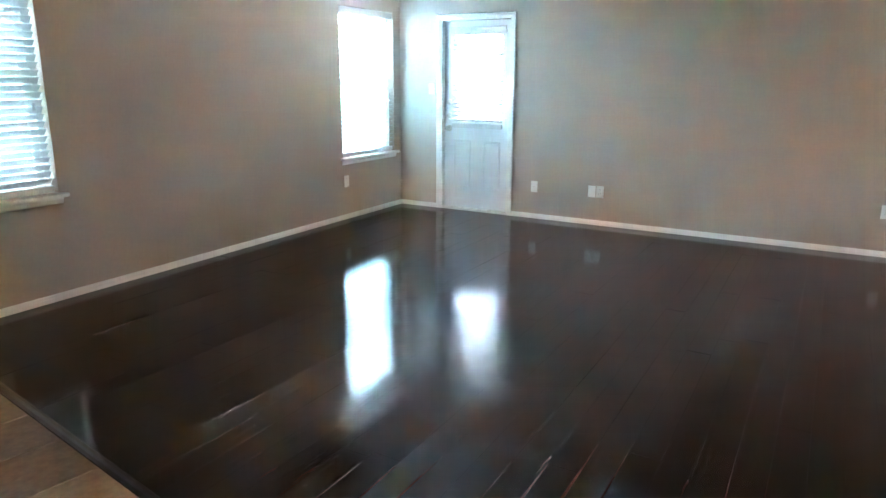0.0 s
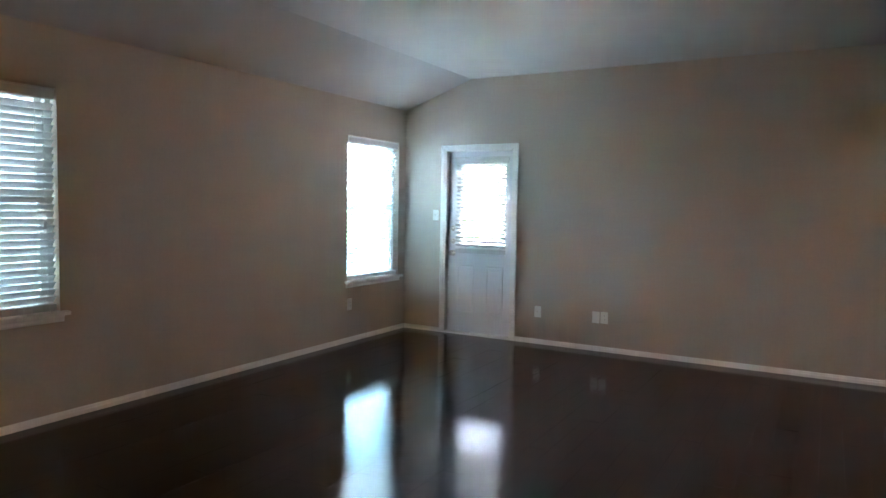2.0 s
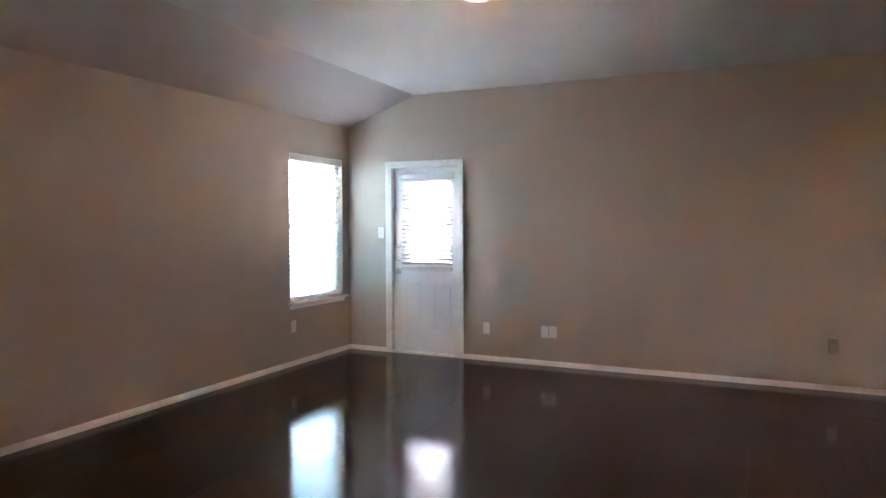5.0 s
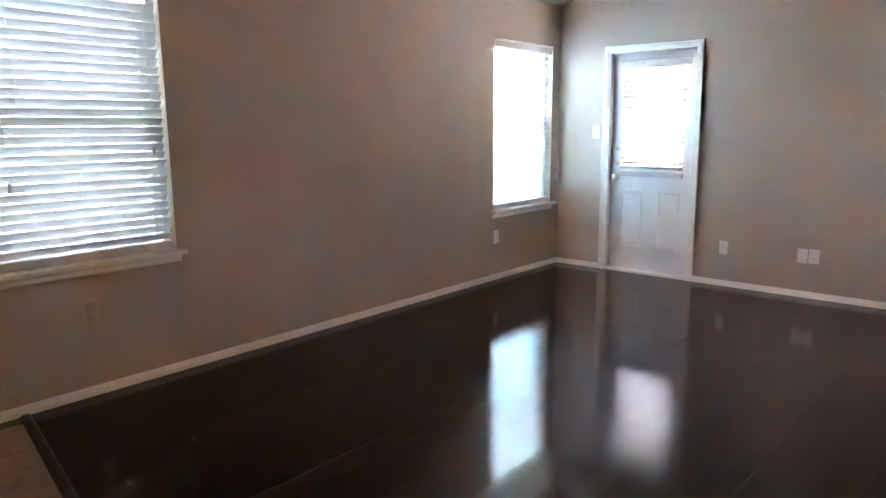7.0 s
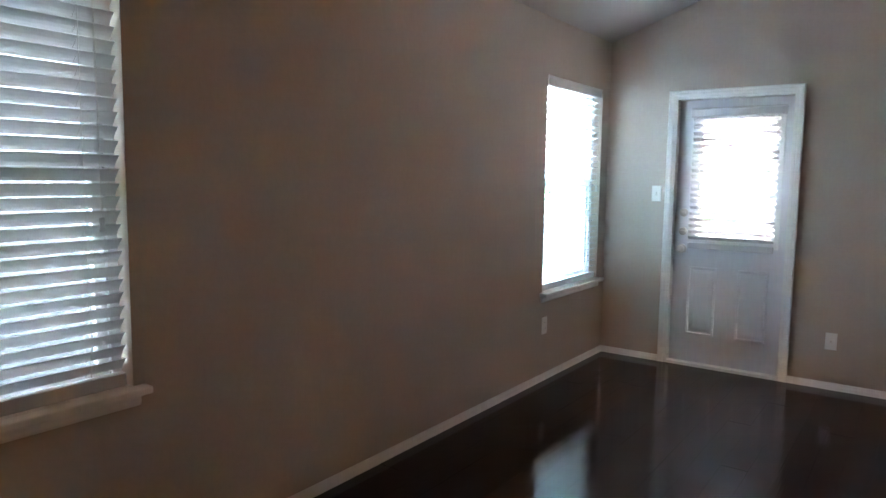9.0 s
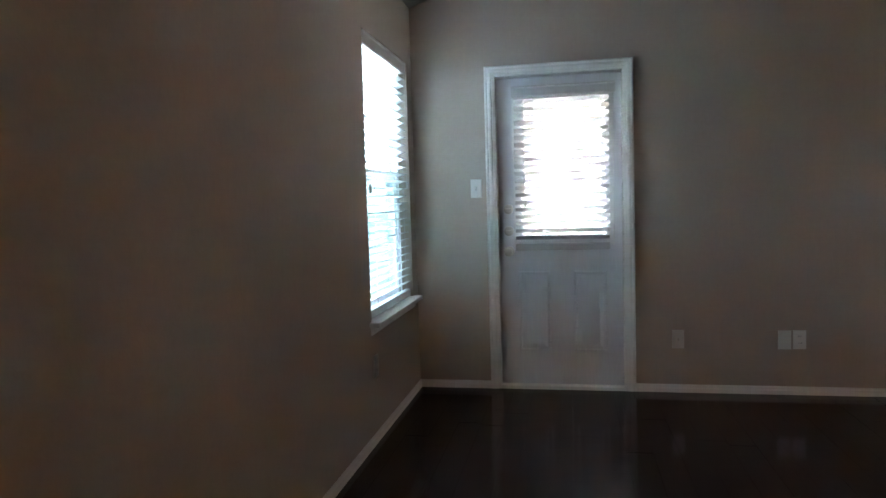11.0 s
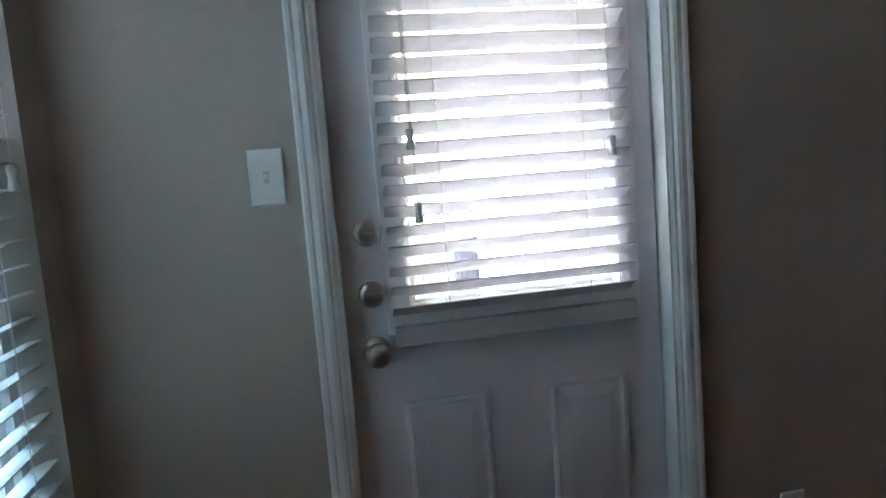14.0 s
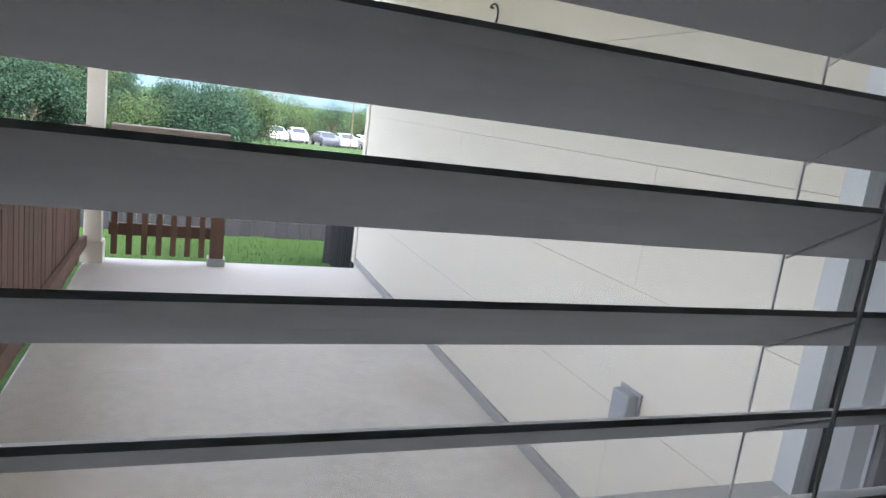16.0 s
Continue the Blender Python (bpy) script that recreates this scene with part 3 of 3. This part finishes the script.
part("corner_trim", boxes(((-0.016, 0.15, 0.0), (0.012, 0.36, 3.2), 0.003)), M_SIDING, wing)
part("base_strip", boxes(((-0.02, 0.15, 0.0), (0.012, 5.415, 0.05), 0.003)), M_GREY, wing, "grey painted base strip")
roof = thing("patio_cover", pose(0, 0, 0), "cream boarded patio cover on timber beams", "patio cover", kind="structure")
part("beam", boxes(((0.14, 5.06, 2.12), (2.23, 5.2, 2.34), 0.006)), M_SIDING, roof)
part("beam", boxes(((0.18, T + 0.02, 2.14), (0.32, 5.05, 2.34), 0.006)), M_SIDING, roof)
for i in range(12):
    part("ceiling_board", boxes(((0.02, T + 0.02 + i * 0.43, 2.345), (2.23, T + 0.445 + i * 0.43, 2.365), 0.003)), M_SIDING, roof)
part("roof_deck", boxes(((-0.1, T + 0.01, 2.37), (2.235, 5.42, 2.44))), M_SHINGLE, roof)
part("fascia", boxes(((-0.125, T + 0.01, 2.3), (-0.102, 5.42, 2.45), 0.003)), M_SIDING, roof)
ob = thing("outdoor_outlet", pose(2.249, 1.514, 0.36), "grey weatherproof outlet cover on the siding", "outlet")
part("cover", boxes(((-0.045, -0.045, -0.065), (0, 0.045, 0.065), 0.008)), M_METAL, ob)
part("base_plate", boxes(((-0.006, -0.055, -0.075), (0.002, 0.055, 0.075), 0.002)), M_METAL, ob)

col = thing("patio_column", pose(0.25, 5.13, ZP), "cream square patio column on a plinth", "column")
part("shaft", boxes(((-0.056, -0.056, 0.16), (0.056, 0.056, 2.236), 0.006)), M_SIDING, col)
part("plinth", boxes(((-0.072, -0.072, 0), (0.072, 0.072, 0.16), 0.006)), M_SIDING, col)

# boarded railing along the patio edge
rail = thing("wooden_railing", pose(0.17, 0.2, ZP), "red-brown close-boarded cedar patio railing", "railing")
part("top_cap", boxes(((-0.06, 0, 0.935), (0.06, 4.86, 0.97), 0.004)), M_CEDAR, rail)
part("rail", boxes(((0.012, 0, 0.78), (0.05, 4.86, 0.86), 0.003)), M_CEDAR, rail)
part("rail", boxes(((0.012, 0, 0.12), (0.05, 4.86, 0.2), 0.003)), M_CEDAR, rail)
board = mesh_of("board", boxes(((-0.01, 0, 0.0), (0.01, 0.088, 0.934), 0.002)), M_CEDAR)
for i in range(48):
    o = part("board", board, M_CEDAR, rail)
    o.location = (random.uniform(-0.004, 0.0), 0.02 + i * 0.1, random.uniform(0.012, 0.02))
    o.rotation_euler = (radians(random.uniform(-0.4, 0.4)), 0, 0)

rail = thing("wooden_railing", pose(0.345, 5.16, ZP), "cedar railing with spaced pickets at the patio end", "railing")
part("top_cap", boxes(((0, -0.06, 0.96), (0.8, 0.06, 1.0), 0.004)), M_CAP, rail, "pale weathered top board")
part("rail", boxes(((0, -0.02, 0.8), (0.7, 0.02, 0.88), 0.003)), M_CEDAR, rail)
part("rail", boxes(((0, -0.02, 0.2), (0.7, 0.02, 0.29), 0.003)), M_CEDAR, rail)
picket = mesh_of("picket", boxes(((0, -0.04, 0.06), (0.042, -0.021, 0.96), 0.002)), M_CEDAR)
for i in range(7):
    part("picket", picket, M_CEDAR, rail).location = (0.02 + i * 0.1, 0, 0)
part("post", boxes(((0.7, -0.05, 0.0), (0.8, 0.05, 0.958), 0.005)), M_CEDAR, rail)
part("post_foot", boxes(((0.685, -0.065, 0.001), (0.815, 0.065, 0.06), 0.004)), M_METAL, rail, "grey metal post foot")

steps = thing("stair_rail", pose(2.33, 5.7, -0.5), "grey-brown sloping stair handrail below the patio", "railing")
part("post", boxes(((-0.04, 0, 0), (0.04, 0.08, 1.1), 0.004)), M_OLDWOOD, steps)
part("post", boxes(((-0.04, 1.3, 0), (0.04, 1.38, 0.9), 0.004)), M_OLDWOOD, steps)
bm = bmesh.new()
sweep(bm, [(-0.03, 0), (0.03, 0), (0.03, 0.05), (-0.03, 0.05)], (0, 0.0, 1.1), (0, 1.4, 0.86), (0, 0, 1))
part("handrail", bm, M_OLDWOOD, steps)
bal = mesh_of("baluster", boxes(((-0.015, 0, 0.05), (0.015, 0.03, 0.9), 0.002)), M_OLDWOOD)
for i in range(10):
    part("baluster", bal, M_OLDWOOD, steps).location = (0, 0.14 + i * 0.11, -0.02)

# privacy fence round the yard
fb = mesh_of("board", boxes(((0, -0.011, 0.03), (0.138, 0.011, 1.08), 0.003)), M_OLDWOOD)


def fence(m, n):
    f = thing("privacy_fence", m, "weathered grey board privacy fence round the lawn", "fence", "yard fences")
    part("rail", boxes(((0, 0.012, 0.25), (n * 0.142, 0.05, 0.34))), M_OLDWOOD, f)
    part("rail", boxes(((0, 0.012, 0.8), (n * 0.142, 0.05, 0.89))), M_OLDWOOD, f)
    for i in range(n):
        o = part("board", fb, M_OLDWOOD, f)
        o.location = (i * 0.142, random.uniform(-0.004, 0.004), random.uniform(-0.02, 0.02))
    for i in range(0, n, 17):
        part("post", boxes(((i * 0.142, 0.051, 0.0), (i * 0.142 + 0.09, 0.14, 1.1))), M_OLDWOOD, f)


fence(pose(-5.2, 8.2, -0.52), 100)
fence(pose(-5.2, -2.4, -0.52, 0, 0, 90), 74)

# grass tufts near the patio end
verts, faces = [], []
for i in range(9000):
    x, y = random.uniform(-4.5, 7.5), random.uniform(5.5, 8.1)
    h, a, w = random.uniform(0.03, 0.07), random.uniform(0, 6.28), 0.006
    k = len(verts)
    verts += [(x, y, -0.51), (x + w * math.cos(a), y + w * math.sin(a), -0.51), (x + 0.02 * math.sin(a), y + 0.02 * math.cos(a), -0.5 + h)]
    faces.append((k, k + 1, k + 2))
me = bpy.data.meshes.new("grass")
me.from_pydata(verts, [], faces)
me.materials.append(M_BLADE)
tagged(new("grass", me), "short green lawn grass blades", "grass", "", "stuff")


# ---- distance: parking, cars, trees, hills ----
setting("road", boxes(((-40, 62, ground_z(70) - 1.0), (60, 76, ground_z(70) + 0.03))), M_ASPH, "grey asphalt parking lot beyond the yard", "parking lot")


def car(m, paint, label):
    c = thing("parked_car", m, label, "car", "parked cars")
    bm = bmesh.new()
    prof = [(-2.15, 0.35), (-2.2, 0.75), (-2.0, 0.92), (-1.3, 1.0), (-0.6, 1.42), (0.7, 1.45), (1.5, 1.02), (2.1, 0.95), (2.2, 0.55), (2.1, 0.35)]
    side = [[bm.verts.new((x, y * (0.8 if z > 1.1 else 1), z)) for x, z in prof] for y in (-0.85, 0.85)]
    k = len(prof)
    for i in range(k):
        bm.faces.new((side[0][i], side[0][(i + 1) % k], side[1][(i + 1) % k], side[1][i]))
    bm.faces.new(side[0][::-1]), bm.faces.new(side[1])
    bmesh.ops.recalc_face_normals(bm, faces=bm.faces)
    bmesh.ops.bevel(bm, geom=bm.edges[:], offset=0.06, segments=2, affect="EDGES")
    part("body", bm, paint, c)
    for s in (-1, 1):
        part("side_window", boxes(((-0.75, s * 0.76 - 0.04, 1.05), (0.85, s * 0.76 + 0.04, 1.34), 0.02)), M_CARGLASS, c)
    part("windscreen", sweep(bmesh.new(), [(-0.6, 0), (0.6, 0), (0.6, 0.02), (-0.6, 0.02)], (-1.28, 0, 1.04), (-0.68, 0, 1.41), (-0.5, 0, 0.8)), M_CARGLASS, c)
    for x in (-1.35, 1.35):
        for y in (-0.8, 0.8):
            wl_ = part("wheel", rod(bmesh.new(), (x, y - 0.1, 0.32), (x, y + 0.1, 0.32), 0.32, 20), M_TYRE, c)
            part("rim", rod(bmesh.new(), (x, y - 0.11, 0.32), (x, y + 0.11, 0.32), 0.19, 16), M_METAL, wl_)


zr = ground_z(70) + 0.03
for i, (x, paint, lab) in enumerate(((6.0, M_CARR, "dark red"), (8.4, M_CARW, "white"), (10.7, M_CARW, "white"), (13.1, M_CARD, "dark"), (15.3, M_CARW, "white"), (17.6, M_CARW, "white"), (20.2, M_CARD, "dark"), (22.6, M_CARW, "white"))):
    car(pose(x, 67 + (i % 3), zr, 0, 0, 90 + 6 * (i % 2)), paint, lab + " parked car in the far lot")


def tree(x, y, h, spread, mat, n):
    z0 = ground_z(y)
    t = thing("tree", pose(x, y, z0), "leafy green tree beyond the yard", "tree", "trees beyond the yard")
    rnd = random.Random(int(x * 31 + y * 17))
    bm = bmesh.new()
    rod(bm, (0, 0, -0.2), (0.1, 0, h * 0.5), h * 0.025, 8, h * 0.016)
    limbs = []
    for i in range(13):
        a, e = rnd.uniform(0, 6.28), rnd.uniform(0.35, 1.0)
        p = Vector((spread * 0.75 * e * math.cos(a), spread * 0.75 * e * math.sin(a), h * rnd.uniform(0.22, 0.84)))
        rod(bm, (0.07, 0, h * rnd.uniform(0.12, 0.3)), p, h * 0.011, 6, h * 0.003)
        limbs.append(p)
    limbs.append(Vector((0, 0, h * 0.9)))
    part("trunk", bm, M_BARK, t)
    vs, fs = [], []
    for i in range(n):
        c = rnd.choice(limbs)
        d = Vector((rnd.gauss(0, 1), rnd.gauss(0, 1), rnd.gauss(0, 0.8))) * spread * 0.24
        p = c + d
        p.z = max(p.z, h * 0.04)
        s = rnd.uniform(0.035, 0.1) * (0.7 + spread * 0.12)
        u = Vector((rnd.gauss(0, 1), rnd.gauss(0, 1), rnd.gauss(0, 1))).normalized()
        v_ = u.orthogonal().normalized()
        k = len(vs)
        vs += [tuple(p - u * s), tuple(p + v_ * s * 0.5), tuple(p + u * s), tuple(p - v_ * s * 0.5)]
        fs.append((k, k + 1, k + 2, k + 3))
    me = bpy.data.meshes.new("crown")
    me.from_pydata(vs, [], fs)
    me.materials.append(mat)
    part("crown", me, mat, t)


rnd = random.Random(5)
for i in range(34):
    d = -0.24 + i * 0.0125
    y = rnd.uniform(36, 56)
    if d > 0.08:
        continue
    top = 1.2 + y * (rnd.uniform(-0.048, -0.02) + (0.045 if d < -0.09 else 0.0) + (0.028 if i % 4 == 1 else 0.0))
    tree(0.8 + d * y, y, top - ground_z(y), rnd.uniform(1.7, 2.5), rnd.choice((M_LEAF, M_LEAF, M_LEAF2)), 15000)
for i in range(24):
    d = 0.06 + i * 0.013
    y = rnd.uniform(80, 100)
    tree(0.8 + d * y, y, 1.2 + y * rnd.uniform(-0.016, 0.006) - ground_z(y), rnd.uniform(2.2, 3.2), rnd.choice((M_LEAF, M_LEAF2)), 4500)
for x, y, h in ((-7.5, 21, 3.6), (-10, 14, 3.4), (-11, 8, 3.2), (-12, 2, 3.8), (-10, -4, 3.0), (-12, -8, 3.8)):
    tree(x, y, h, h * 0.42, M_LEAF, 3000)
for x, y in ((15, 64), (20, 78), (9, 74)):
    p = thing("utility_pole", pose(x, y, ground_z(y)), "thin dark utility pole among the trees", "pole")
    part("shaft", rod(bmesh.new(), (0, 0, -0.2), (0, 0, 1.9 - ground_z(y)), 0.07, 8, 0.05), M_BARK, p)
    part("cross_arm", boxes(((-0.7, -0.05, 1.4 - ground_z(y)), (0.7, 0.05, 1.5 - ground_z(y)))), M_BARK, p)
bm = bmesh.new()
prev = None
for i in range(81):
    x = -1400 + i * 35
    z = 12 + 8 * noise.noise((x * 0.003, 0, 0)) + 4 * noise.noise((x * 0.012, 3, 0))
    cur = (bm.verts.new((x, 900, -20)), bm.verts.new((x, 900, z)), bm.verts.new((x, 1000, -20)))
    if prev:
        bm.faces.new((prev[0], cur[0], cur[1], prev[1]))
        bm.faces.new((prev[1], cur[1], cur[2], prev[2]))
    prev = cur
setting("backdrop", bm, M_HILL, "far hills with pale blue-green haze in their colour", "hill")

# unseen eaves, added to keep the high sky off the window wall
eave = thing("sky_block_eave", pose(0, 0, 0), "unseen cream boarded eave added to shade the windows", "roof", kind="structure")
part("soffit", boxes(((-0.75, YB - 0.3, 2.42), (-T - 0.002, 0.5, 2.47))), M_SIDING, eave)
part("fascia", boxes(((-0.78, YB - 0.3, 2.4), (-0.752, 0.5, 2.58), 0.003)), M_SIDING, eave)
hook = thing("wire_hook", pose(2.24, 3.05, 1.73), "dark curled wire hook on the siding", "hook")
bm = bmesh.new()
pts = [Vector((-0.012, 0.06 * math.cos(a) * 1.1, 0.06 * math.sin(a))) for a in [0.9 + 0.33 * k for k in range(14)]]
for a, b in zip(pts, pts[1:]):
    rod(bm, a, b, 0.005, 6)
rod(bm, pts[0], pts[0] + Vector((0.02, 0, 0)), 0.005, 6)
part("wire", bm, M_SLOT, hook)

# added dark house, placed to block sky light from window_1 and its blind
blocker = thing("sky_blocker_house", pose(-1.25, -5.6, -0.5), "grey-brown added house that keeps sky light off the first window", "house")
part("wall", boxes(((-6, -7, 0), (0, 3.5, 6.4))), M_BLOCKER, blocker)
bm = bmesh.new()
sweep(bm, [(-3.2, 0), (3.2, 0), (0, 1.7)], (-3, -7.4, 6.4), (-3, 3.9, 6.4), (0, 0, 1))
part("roof", bm, M_SHINGLE, blocker)
for y in (-5, -1.6):
    wv = part("window", boxes(((-0.02, y, 0.9), (0.03, y + 1, 2.1), 0.01)), M_VINYL, blocker)
    part("pane", boxes(((0.0, y + 0.08, 0.98), (0.034, y + 0.92, 2.02))), M_CARGLASS, wv)


# ---- floor pieces ----
PW = 0.127


def plank_mesh(x0, x1, ya, yb):
    """A plank whose south end follows the strip, with eased edges."""
    bm = bmesh.new()
    e, d = 0.0003, 0.0003
    cx, cy = (x0 + x1) / 2, (ya + yb) / 2

    def ends(x):
        s = strip_y(x) - 0.005
        return (max(ya, s) if ya < s + 0.3 else ya)
    top = [(x0 + e, ends(x0) + e), (x1 - e, ends(x1) + e), (x1 - e, yb - e), (x0 + e, yb - e)]
    bot = [(x0 + 0.0004, ends(x0)), (x1 - 0.0004, ends(x1)), (x1 - 0.0004, yb - 0.0004), (x0 + 0.0004, yb - 0.0004)]
    a = [bm.verts.new((x - cx, y - cy, 0)) for x, y in top]
    b = [bm.verts.new((x - cx, y - cy, -d)) for x, y in bot]
    c = [bm.verts.new((x - cx, y - cy, -0.011)) for x, y in bot]
    bm.faces.new(a)
    for p, q in ((a, b), (b, c)):
        for i in range(4):
            bm.faces.new((p[i], q[i], q[(i + 1) % 4], p[(i + 1) % 4]))
    bmesh.ops.recalc_face_normals(bm, faces=bm.faces)
    return mesh_of("plank", bm, M_PLANK), (cx, cy)


rnd = random.Random(11)
x = 0.0
while x < XR - 0.01:
    x1 = min(x + PW, XR)
    y = -rnd.uniform(0.3, 1.2)
    yb = 0.0
    low = min(strip_y(x), strip_y(x1)) - 0.005
    while yb > low + 0.02:
        ya = max(y, low)
        if ya - low < 0.3:
            ya = low
        me, (cx, cy) = plank_mesh(x, x1, ya, yb)
        o = part("plank", me, M_PLANK, floor)
        o.location = (cx, cy, rnd.uniform(-0.0004, 0.0003))
        o.rotation_euler = (radians(rnd.gauss(0, 0.035)), radians(rnd.gauss(0, 0.09)), 0)
        yb = ya
        y = ya - rnd.choice((1.22, 1.22, 0.9))
    x = x1

TS = 0.33
ca, sa = math.cos(math.atan(-STRIP_SLOPE)), math.sin(math.atan(-STRIP_SLOPE))
bm = bmesh.new()
tile_me = mesh_of("tile", box(bm, (0.002, 0.002, -0.006), (TS - 0.002, TS - 0.002, 0.003), 0.0015), M_TILE)
rest_v, rest_f = [], []
for r in range(14):
    for c in range(-1, 18):
        u, v_ = c * TS + 0.12, -0.025 - (r + 1) * TS
        px, py = u * ca - v_ * sa, strip_y(0) + u * sa + v_ * ca
        pts = [(px + a * ca - b * sa, py + a * sa + b * ca) for a, b in ((0.002, 0.002), (TS - 0.002, 0.002), (TS - 0.002, TS - 0.002), (0.002, TS - 0.002))]
        if min(p[1] for p in pts) < YB + 0.02 or max(p[0] for p in pts) > XR - 0.005 or min(p[0] for p in pts) < -0.16:
            continue
        if r < 7 and min(p[0] for p in pts) > 0.002:
            o = part("tile", tile_me, M_TILE, tile_floor)
            o.location, o.rotation_euler = (px, py, rnd.uniform(-0.0008, 0.0004)), (0, 0, math.atan(-STRIP_SLOPE))
        else:
            k = len(rest_v)
            cl = [(max(0.001, a), b) for a, b in pts]
            rest_v += [(a, b, 0.003) for a, b in cl] + [(a, b, -0.006) for a, b in cl]
            rest_f += [(k, k + 1, k + 2, k + 3)] + [(k + i, k + 4 + i, k + 4 + (i + 1) % 4, k + (i + 1) % 4) for i in range(4)]
me = bpy.data.meshes.new("tiles")
me.from_pydata(rest_v, [], rest_f)
me.materials.append(M_TILE)
part("tiles", me, M_TILE, tile_floor)["kind"] = "stuff"
